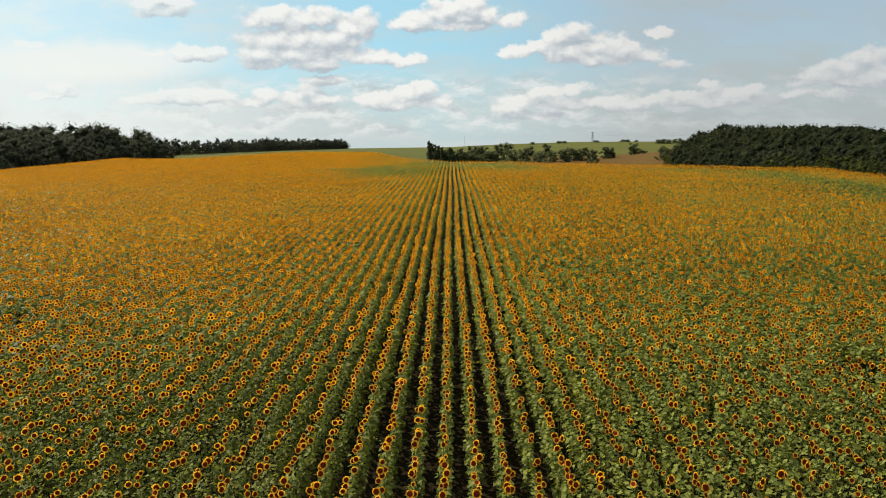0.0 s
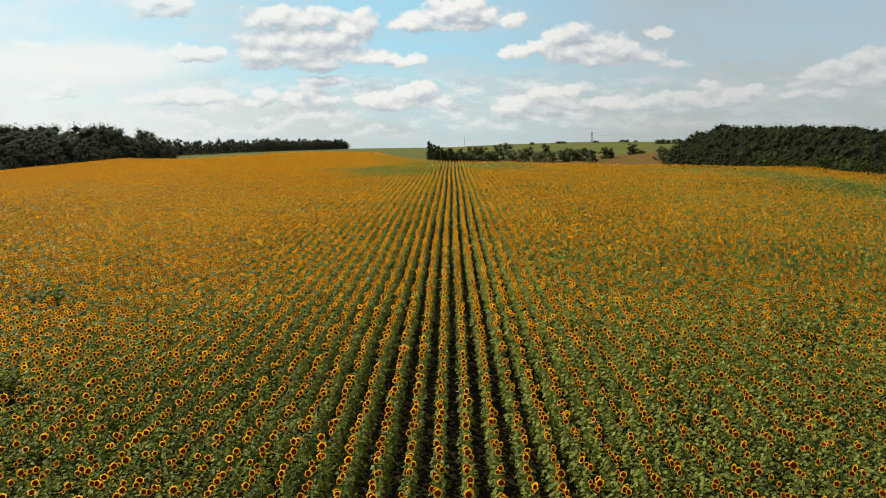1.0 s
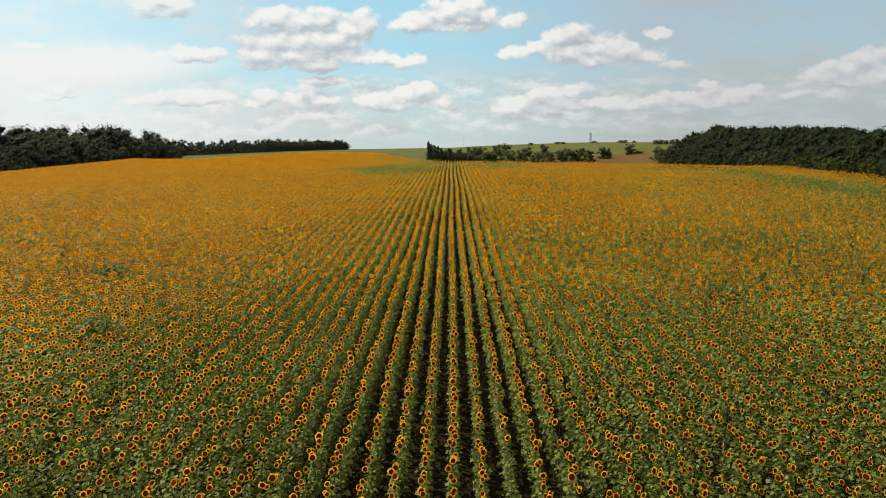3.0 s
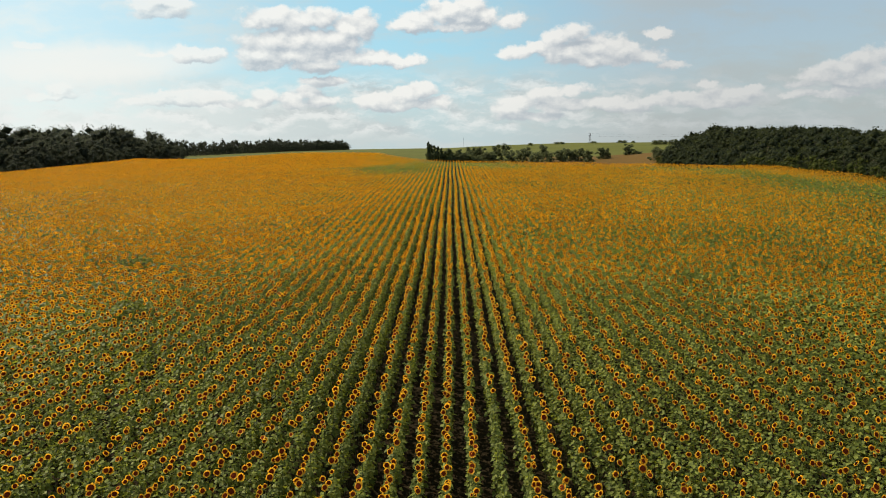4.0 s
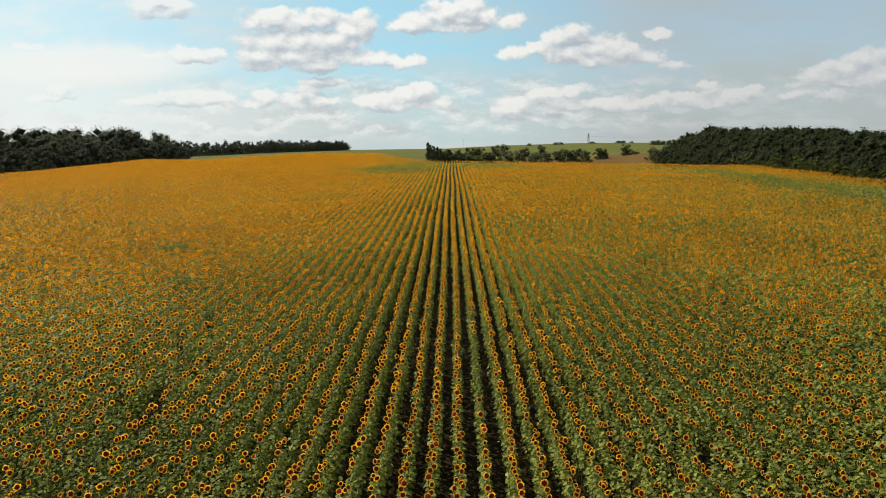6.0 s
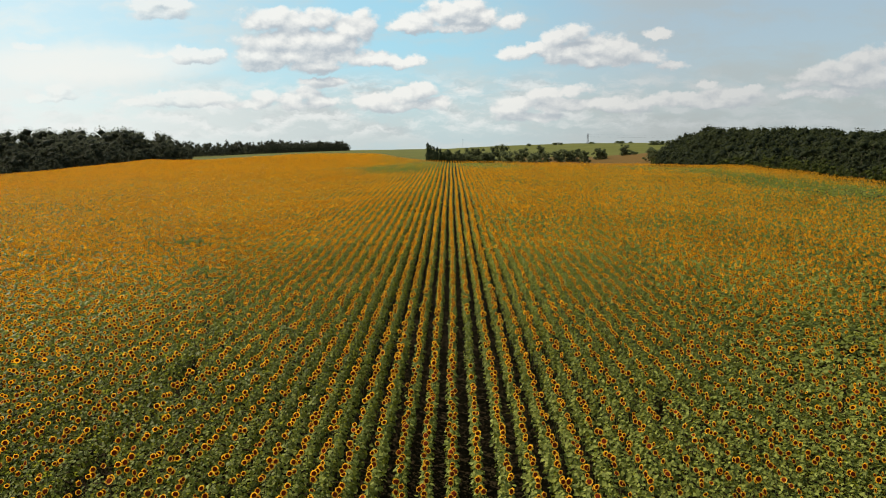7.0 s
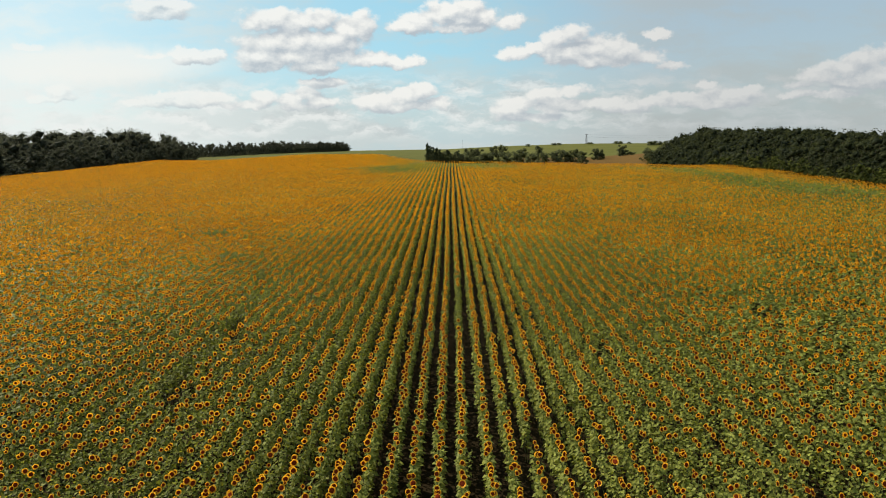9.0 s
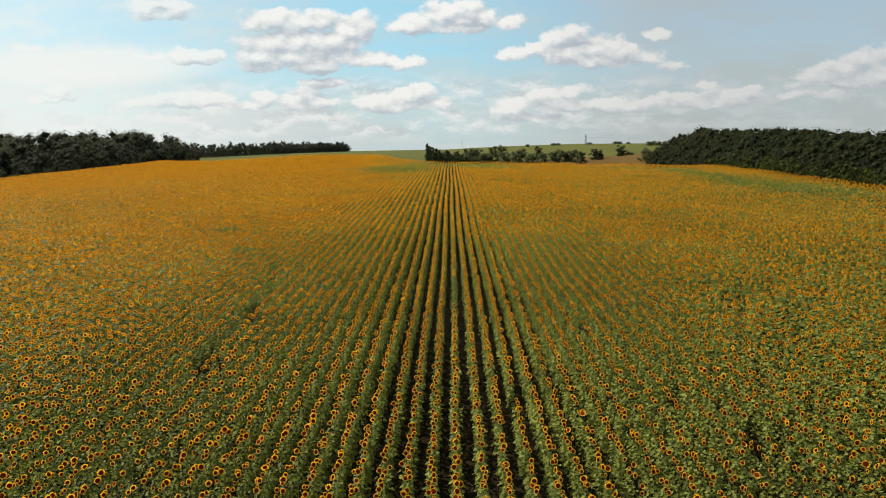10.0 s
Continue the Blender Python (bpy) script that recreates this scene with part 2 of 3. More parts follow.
DISC = disc_material()
# the east wood's green, darkened in its colour to stand for cloud shade
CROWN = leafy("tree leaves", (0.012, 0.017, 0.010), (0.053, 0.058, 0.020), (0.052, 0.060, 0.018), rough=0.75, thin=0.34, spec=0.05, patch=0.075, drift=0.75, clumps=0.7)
# paler, bluer copy for the west woods: distance haze put into the leaf colour
HAZY = leafy("hazed tree leaves", (0.024, 0.029, 0.022), (0.080, 0.086, 0.052), (0.085, 0.092, 0.055), rough=0.75, thin=0.42, spec=0.04, patch=0.075, drift=0.7, clumps=0.7)
# needles and shrub leaves are coloured paler and greyer, as haze over distance would
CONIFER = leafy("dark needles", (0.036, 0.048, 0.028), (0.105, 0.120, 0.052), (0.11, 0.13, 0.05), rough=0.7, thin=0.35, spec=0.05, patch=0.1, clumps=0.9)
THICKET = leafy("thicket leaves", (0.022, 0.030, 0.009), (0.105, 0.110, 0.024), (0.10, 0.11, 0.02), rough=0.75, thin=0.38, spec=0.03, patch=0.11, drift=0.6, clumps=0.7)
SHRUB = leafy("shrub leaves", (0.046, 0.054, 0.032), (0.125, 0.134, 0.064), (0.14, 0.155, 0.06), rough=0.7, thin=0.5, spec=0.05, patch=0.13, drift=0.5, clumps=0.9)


def bark_material():
    m, n = material("bark")
    grain = n.noise(n.vec("MULTIPLY", place(n), (6.0, 6.0, 1.2)), 1.0, 5.0, 0.65)
    return finish(m, n, principled(n, n.mix(grain, (0.03, 0.022, 0.015, 1), (0.14, 0.11, 0.08, 1)), 0.9, 0.2))


BARK = bark_material()


def ground_material():
    """Dark tilled soil under the crop; green crops, a brown stubble patch and rough grass beyond."""
    m, n = material("ground")
    p = place(n)
    x, y = n.add("ShaderNodeSeparateXYZ", (p,), out=0), n.add("ShaderNodeSeparateXYZ", (p,), out=1)
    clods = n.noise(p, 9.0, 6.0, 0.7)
    # dark soil, its colour taken nearer black to stand for shade in the furrows
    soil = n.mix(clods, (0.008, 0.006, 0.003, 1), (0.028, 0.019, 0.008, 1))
    bands = n.noise(n.vec("MULTIPLY", p, (0.012, 0.05, 0.02)), 1.0, 5.0, 0.6)
    tufts = n.noise(p, 0.35, 6.0, 0.7)
    grass = n.mix(n.ramp(bands, 0.3, 0.7), (0.068, 0.070, 0.014, 1), (0.104, 0.100, 0.025, 1))
    grass = n.mix(n.math("MULTIPLY", tufts, 0.5), grass, (0.045, 0.055, 0.012, 1))
    stubble = n.mix(tufts, (0.058, 0.034, 0.009, 1), (0.112, 0.062, 0.016, 1))
    edge = n.math("ADD", n.math("MULTIPLY", bands, 60.0), -30.0)
    across = n.math("DIVIDE", x, n.math("MAXIMUM", y, 1.0))
    brown = n.math("MULTIPLY", n.ramp(n.math("ADD", y, edge), 630.0, 605.0), n.math("MULTIPLY", n.ramp(n.math("ADD", across, n.math("MULTIPLY", edge, 0.002)), 0.10, 0.15), n.ramp(across, 0.42, 0.40)))
    brown = n.math("MULTIPLY", brown, n.ramp(y, 380.0, 400.0))
    land = n.mix(brown, grass, stubble)
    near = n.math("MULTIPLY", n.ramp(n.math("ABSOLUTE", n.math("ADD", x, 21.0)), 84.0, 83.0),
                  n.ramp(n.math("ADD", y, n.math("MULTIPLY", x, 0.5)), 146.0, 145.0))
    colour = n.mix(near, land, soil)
    b = n.tree.nodes.new("ShaderNodeBump")
    b.inputs["Strength"].default_value, b.inputs["Distance"].default_value = 0.6, 0.08
    n.feed(b.inputs["Height"], clods)
    return finish(m, n, principled(n, colour, 0.95, 0.04, b.outputs[0]))


GROUND = ground_material()


def metal_material():
    m, n = material("galvanised steel")
    g = n.noise(place(n), 3.0, 4.0)
    s = principled(n, n.mix(g, (0.07, 0.075, 0.08, 1), (0.14, 0.145, 0.15, 1)), 0.55)
    s.node.inputs["Metallic"].default_value = 0.6
    return finish(m, n, s)


STEEL = metal_material()

# ---- the lie of the land ----
WEST, EAST, SOUTH = -96.0, 62.0, -70.0
MARGIN = 8.0                        # the rows go on this far over the western brow


def smooth(a, b, v):
    k = np.clip((v - a) / (b - a), 0.0, 1.0)
    return k * k * (3 - 2 * k)


def far_end(x):
    """Where the rows end, going along them."""
    return 138.0 - np.where(x > 0, 0.62, 0.45) * x + 42.0 * smooth(-3, -28, x) * smooth(-80, -45, x)


def swell(x, y):
    """The field's gentle hump, along the rows and across them, over its even slope."""
    v, u = np.minimum(y / 20, 2.48), np.square(x / 10)
    return (0.357 * v - 0.072 * v * v) * smooth(140, 50, y) - 0.161 * u / (1 + 0.1 * u) * smooth(105, 30, y) * smooth(62, 24, np.abs(x)) - 0.5 * smooth(-55, -92, x)


def in_sight(x, y):
    """The part of the field that the flight looks over."""
    return (np.abs(x - 0.9) < 0.80 * (y + 33.0) + 1.5) & (y > -23.5)


def land(x, y):
    x, y = np.asarray(x, float), np.asarray(y, float)
    end = far_end(np.clip(x, WEST, EAST))
    off = np.hypot(np.maximum(np.maximum(x - EAST, WEST - x), 0), np.maximum(np.maximum(y - end, SOUTH - y), 0))
    field = RISE * np.clip(y, SOUTH, end) + swell(x, np.clip(y, SOUTH, end))
    dip = np.interp(x, [-400, -150, -70, 0, 150, 300, 600], [2.0, 4.2, 1.0, -7.5, -11.5, -10.0, -4.0])
    ridge = np.interp(x, [-600, -150, 0, 100, 240, 380, 700], [1.0, 0.4, 0.6, 4.4, 7.0, 5.4, 8.0])
    far = dip + (ridge - dip) * smooth(380, 1150, y) - np.maximum(y - 1050, 0) * 0.012
    far = far + 14.0 * smooth(125, 215, x) * smooth(700, 420, y) * smooth(60, 260, y)
    far = far - 6.0 * smooth(-60, -400, y) - 5.0 * smooth(310, 190, y) * smooth(-90, -135, x)
    bank = 3.0 * smooth(0, 22, np.maximum(x - EAST, 0)) * smooth(140, 110, y)
    return field + (far - field) * smooth(0, 170, off) - bank


def mesh_from(name, verts, faces, mats=None, materials=(), smooth_shade=False):
    """A mesh from arrays of corners and triangles."""
    me = bpy.data.meshes.new(name)
    verts, faces = np.asarray(verts, np.float32), np.asarray(faces, np.int32)
    me.vertices.add(len(verts)), me.loops.add(faces.size), me.polygons.add(len(faces))
    me.vertices.foreach_set("co", verts.ravel())
    me.loops.foreach_set("vertex_index", faces.ravel())
    me.polygons.foreach_set("loop_start", np.arange(0, faces.size, faces.shape[1], dtype=np.int32))
    for mat in materials:
        me.materials.append(mat)
    if mats is not None:
        me.polygons.foreach_set("material_index", np.asarray(mats, np.int32))
    if smooth_shade:
        me.polygons.foreach_set("use_smooth", np.ones(len(faces), bool))
    me.update(calc_edges=True)
    return me


def build_ground():
    s = np.linspace(-1, 1, 190)
    xs = 60 * s + 4400 * np.sign(s) * np.abs(s) ** 3.2
    k = np.linspace(-0.62, 1, 210)
    ys = 60 + 130 * k + 4300 * np.sign(k) * np.abs(k) ** 3.2
    gx, gy = np.meshgrid(xs, ys)
    verts = np.stack([gx, gy, land(gx, gy)], -1).reshape(-1, 3)
    i = (np.arange(len(ys) - 1)[:, None] * len(xs) + np.arange(len(xs) - 1)).ravel()
    quads = np.stack([i, i + 1, i + 1 + len(xs), i + len(xs)], -1)
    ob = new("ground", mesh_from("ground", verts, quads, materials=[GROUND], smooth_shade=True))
    tagged(ob, "dark tilled soil among rolling green and brown farmland", "ground", kind="structure")


build_ground()


# ---- sunflowers ----
rng = np.random.default_rng(7)


class Heap:
    """Gathers many stamped copies of small shapes into one mesh."""

    def __init__(self):
        self.verts, self.faces, self.mats, self.count = [], [], [], 0

    def stamp(self, shape, places, yaw, lean, size):
        """shape: corners, triangles, materials. lean: turn about the shape's own x axis before the yaw."""
        v, f, m = shape
        ca, sa, cl, sl = (w[:, None] for w in (np.cos(yaw), np.sin(yaw), np.cos(lean), np.sin(lean)))
        p = v[None] * np.asarray(size)[:, None, None]
        y, z = p[..., 1] * cl - p[..., 2] * sl, p[..., 1] * sl + p[..., 2] * cl
        x, y = p[..., 0] * ca - y * sa, p[..., 0] * sa + y * ca
        out = np.stack([x, y, z], -1) + places[:, None]
        n, k = len(places), len(v)
        self.verts.append(out.reshape(-1, 3))
        self.faces.append((f[None] + (self.count + np.arange(n) * k)[:, None, None]).reshape(-1, 3))
        self.mats.append(np.tile(m, n))
        self.count += n * k

    def mesh(self, name, materials):
        return mesh_from(name, np.concatenate(self.verts), np.concatenate(self.faces), np.concatenate(self.mats), materials)


def joined(shapes):
    verts, faces, mats, count = [], [], [], 0
    for v, f, m in shapes:
        verts.append(v), faces.append(np.asarray(f) + count), mats.append(m)
        count += len(v)
    return np.concatenate(verts), np.concatenate(faces), np.concatenate(mats)


def turned(v, yaw, lean=0.0):
    c, s, cl, sl = math.cos(yaw), math.sin(yaw), math.cos(lean), math.sin(lean)
    x, y, z = v[:, 0], v[:, 1] * cl - v[:, 2] * sl, v[:, 1] * sl + v[:, 2] * cl
    return np.stack([x * c - y * s, x * s + y * c, z], -1)


def leaf_shape(length, width, detail):
    """A heart-shaped leaf along +y from its stalk, folded at the midrib and bent down at the tip."""
    if detail >= 2:
        v = [(0, 0, 0), (-0.5, 0.22, 0.10), (0, 0.35, 0.0), (0.5, 0.22, 0.10), (-0.36, 0.62, 0.03), (0.36, 0.62, 0.03), (0, 1.0, -0.22)]
        f = [(0, 2, 1), (0, 3, 2), (1, 2, 4), (2, 3, 5), (2, 6, 4), (2, 5, 6)]
    elif detail == 1:
        v = [(0, 0, 0), (-0.5, 0.40, 0.05), (0, 0.45, -0.07), (0.5, 0.40, 0.05), (0, 1.0, -0.24)]
        f = [(0, 2, 1), (0, 3, 2), (1, 2, 4), (2, 3, 4)]
    elif detail == 0.5:
        v = [(0, 0, 0), (-0.5, 0.42, 0.06), (0.5, 0.42, 0.06), (0, 1.0, -0.18)]
        f = [(0, 2, 1), (1, 2, 3)]
    else:
        v = [(-0.45, 0.05, 0.02), (0.45, 0.05, 0.02), (0, 1.0, -0.15)]
        f = [(0, 1, 2)]
    v = np.array(v, float) * (width, length, length)
    return v, np.array(f), np.zeros(len(f), int)


def leaf_poses(count, r, spread=1.0):
    """Yaw, lean, height and size of the leaves up one stem, the larger ones lower down."""
    made = []
    for k in range(count):
        h = 0.52 + 0.92 * ((k + r.uniform(0.1, 0.9)) / count) ** 0.8
        made.append((k * 2.4 + r.uniform(-0.5, 0.5), -r.uniform(-0.25, 0.65), h, spread * r.uniform(0.75, 1.2) * (1.14 - 0.34 * h)))
    return made


def foliage_shape(count, detail, r, length, stem_sides, spread=1.0):
    shapes = []
    if stem_sides:
        a = np.arange(stem_sides) * 2 * math.pi / stem_sides
        ring = np.stack([np.cos(a) * 0.009, np.sin(a) * 0.009, 0 * a], -1)
        v = np.concatenate([ring, ring * 0.7 + (0, 0, 1.56)])
        f = [t for k in range(stem_sides) for j in [(k + 1) % stem_sides] for t in ((k, j, k + stem_sides), (j, j + stem_sides, k + stem_sides))]
        shapes.append((v, np.array(f), np.ones(len(f), int)))
    for yaw, lean, h, size in leaf_poses(count, r):
        reach = spread * r.uniform(0.02, 0.19) * (1.05 - 0.35 * h)
        v, f, m = leaf_shape(length * size, length * 0.92 * size, detail)
        v[:, 2] += v[:, 0] * r.uniform(-0.7, 0.7)
        v = turned(v, yaw, lean) + (math.cos(yaw + 1.571) * reach, math.sin(yaw + 1.571) * reach, h)
        shapes.append((v, f, m))
    return joined(shapes)


def ring(n, radius, y, r=None, jitter=0.0):
    a = np.arange(n) * 2 * math.pi / n
    k = radius * (1 + (r.uniform(-jitter, jitter, n) if r is not None else 0))
    return np.stack([np.cos(a) * k, np.full(n, y), np.sin(a) * k], -1)


def petals_shape(n, r, inner=0.052, outer=0.098):
    """A ring of petals round the disc, facing -y, swept a little forward and uneven."""
    verts, faces = [], []
    for k in range(n):
        a, w = (k + r.uniform(-0.25, 0.25)) * 2 * math.pi / n, math.pi / n * (1.5 if n > 15 else 1.85)
        long, dip = outer * r.uniform(0.82, 1.1), r.uniform(-0.03, 0.012)
        mid = (inner + long) * 0.55
        pts = [(inner, -w * 0.6, 0.0), (inner, w * 0.6, 0.0), (mid, w, dip * 0.5 - 0.006), (mid, -w, dip * 0.5 - 0.006), (long, 0.0, dip)]
        verts += [(math.cos(a + b * inner / max(q, inner)) * q, d, math.sin(a + b * inner / max(q, inner)) * q) for q, b, d in pts]
        o = 5 * k
        faces += [(o, o + 1, o + 2), (o, o + 2, o + 3), (o + 3, o + 2, o + 4)]
    return np.array(verts), np.array(faces), np.tile([4, 4, 2], n)


def plate_shape(r, n=6, radius=0.092, y=0.0, mat=4):
    """A head far off: a ragged many-sided plate."""
    f = [(0, k, k + 1) for k in range(1, n - 1)]
    return ring(n, radius, y, r, 0.12), np.array(f), np.full(len(f), mat)


def disc_shape(n, radius=0.066, proud=0.014, rings=1):
    """The dark seed disc, bulging towards -y."""
    if rings == 1:
        v = np.concatenate([ring(n, radius, -0.004), [(0, -proud, 0)]])
        f = [(k, (k + 1) % n, n) for k in range(n)]
    else:
        v = np.concatenate([ring(n, radius, -0.003), ring(n, radius * 0.7, -proud * 0.9), [(0, -proud * 0.75, 0)]])
        f = [t for k in range(n) for j in [(k + 1) % n] for t in ((k, j, n + k), (n + k, j, n + j), (n + k, n + j, 2 * n))]
    return v, np.array(f), np.full(len(f), 3)


def back_shape(n, radius=0.062):
    """The green back of the head with the bent neck of the stem."""
    v = np.concatenate([ring(n, radius, 0.004), ring(n, 0.02, 0.045), [(0, 0.06, -0.07)]])
    f = [t for k in range(n) for j in [(k + 1) % n] for t in ((k, n + k, j), (n + k, n + j, j), (n + k, 2 * n, n + j))]
    return v, np.array(f), np.ones(len(f), int)


def patchy(x, y, scale, seed):
    """Smooth noise over the plan, about 0 to 1, from a few crossing waves of uneven length."""
    r = np.random.default_rng(seed)
    total = np.zeros_like(x)
    for k in range(9):
        a, w = r.uniform(0, 2 * math.pi), scale * r.uniform(0.5, 1.8)
        total += np.sin((x * math.cos(a) + y * math.sin(a)) / w * 2 * math.pi + r.uniform(0, 6.3) + 1.3 * np.sin((x * math.sin(a) - y * math.cos(a)) / w * 3.1 + r.uniform(0, 6.3)))
    return np.clip(0.5 + total / 9 * 0.85, 0, 1)


ROW, STEP, FIRST, DRIFT = 0.70, 0.205, -0.21, 0.0033      # rows run a hair off the y axis


# where fewer plants bloom: middle x and y, reach in x and y, how many fewer
THIN_SPOTS = [(-10.5, 106.0, 10.0, 18.0, 1.4), (-22.0, 112.0, 9.0, 6.0, 0.6), (-4.0, 131.0, 9.0, 9.0, 1.0), (-17.0, 160.0, 9.0, 24.0, 0.9), (9.0, 118.0, 9.0, 11.0, 1.0), (15.0, 108.0, 7.0, 4.0, 0.55),
              (36.0, 103.0, 8.0, 3.5, 0.55), (43.0, 97.5, 6.0, 4.0, 0.65), (48.0, 89.0, 5.0, 6.0, 0.75), (49.0, 76.0, 4.5, 8.0, 0.80), (48.0, 64.0, 5.0, 7.0, 0.90), (51.0, 50.0, 6.0, 11.0, 0.95),
              (-57.0, 55.0, 6.0, 2.2, 0.5), (-44.0, 46.0, 6.0, 2.4, 0.5), (-34.0, 39.0, 5.0, 2.0, 0.55), (-41.0, 29.0, 7.0, 2.5, 0.35), (-13.0, 24.0, 6.0, 3.0, 0.3), (8.0, 31.0, 4.0, 3.0, 0.4),
              (-9.2, -1.5, 0.45, 8.5, 0.9), (1.95, 2.5, 0.36, 5.5, 1.3), (18.4, 3.2, 1.3, 2.8, 0.7), (20.4, 0.0, 1.6, 1.3, 0.7), (20.0, 32.0, 9.0, 4.0, 0.3)]


# small gaps where plants are missing: middle x and y, reach in x and y
BARE_SPOTS = [(-9.15, -7.0, 0.50, 1.3), (-9.3, -0.1, 0.45, 1.1), (-9.0, 3.3, 0.40, 0.8), (18.4, 2.0, 0.6, 0.9), (20.3, 0.1, 0.8, 0.6), (11.9, -13.6, 0.5, 0.5), (8.0, -3.2, 0.35, 0.6),
              (24.5, 4.2, 0.9, 0.7), (3.95, -11.2, 0.35, 0.7), (-10.6, 8.4, 0.5, 0.7), (14.4, 19.5, 1.1, 0.8), (-14.8, 15.0, 1.0, 0.8), (-20.5, 26.0, 1.4, 0.9)]


def plan_field():
    """All plants: x, y, height, whether in bloom, size of the head."""
    rows = np.arange(math.ceil((WEST - MARGIN - FIRST) / ROW), math.floor((EAST - FIRST) / ROW) + 1) * ROW + FIRST
    along = np.concatenate([np.arange(-40.0, 16.0, STEP * 0.92), np.arange(16.0, 205.0, STEP * 0.76)])    # sown closer up the slope
    x, y = np.meshgrid(rows, along)
    x, y = x.ravel(), y.ravel()
    x = x + DRIFT * y + 0.05 * np.sin(y * 0.11 + np.round(x / ROW / 6) * 1.7) + rng.normal(0, 1, x.size) * (0.026 + 0.06 * smooth(2.0, 8.0, x) * smooth(12, 45, y))
    y = y + rng.uniform(-0.10, 0.10, y.size)
    keep = (y < far_end(x)) & in_sight(x, y) & (rng.random(x.size) > 0.05)
    for cx, cy, rx, ry in BARE_SPOTS:
        keep &= ((x - cx) / rx) ** 2 + ((y - cy) / ry) ** 2 + rng.uniform(-0.5, 0.5, x.size) > 1
    x, y = x[keep], y[keep]
    grow = 0.93 + 0.14 * patchy(x, y, 14.0, 3)
    tall = grow * rng.normal(1.0, 0.055, x.size)
    bloom = 0.90 + 0.02 * smooth(10, 20, y) + 0.50 * patchy(x, y, 3.0, 5) * (0.35 + 0.65 * patchy(x, y, 22.0, 11))
    bloom = bloom + 0.08 * smooth(0, -10, x) + 0.08 * smooth(10, -40, x) - 0.05 * smooth(5, 30, x) - 0.22 * smooth(2, 12, x) * smooth(5, 45, y)
    for cx, cy, rx, ry, much in THIN_SPOTS:
        bloom = bloom - much * np.exp(-((x - cx) / rx) ** 2 - ((y - cy) / ry) ** 2)
    # heads come in short runs along a row
    runs = np.sin(y * 5.3 + 2.1 * np.sin(y * 1.7 + x * 9.0) + np.round((x - FIRST) / ROW) * 2.4)
    flowers = rng.random(x.size) < np.clip(bloom + 0.22 * runs * smooth(40, 15, y), 0.08, 0.97)
    head = np.clip(rng.normal(1.0, 0.16, x.size), 0.5, 1.4)
    return x, y, tall, flowers, head


PX, PY, PTALL, PBLOOM, PHEAD = plan_field()
PZ = land(PX, PY)
FACING = radians(11)                # the heads look back along the rows and a little to +x
PICKED = (np.abs(PX - 0.55) < 1.1) & (PY > -19.0) & (PY < -1.0)
RANGE = np.maximum(np.maximum(PY, 13.0), np.abs(PX) / 0.74)


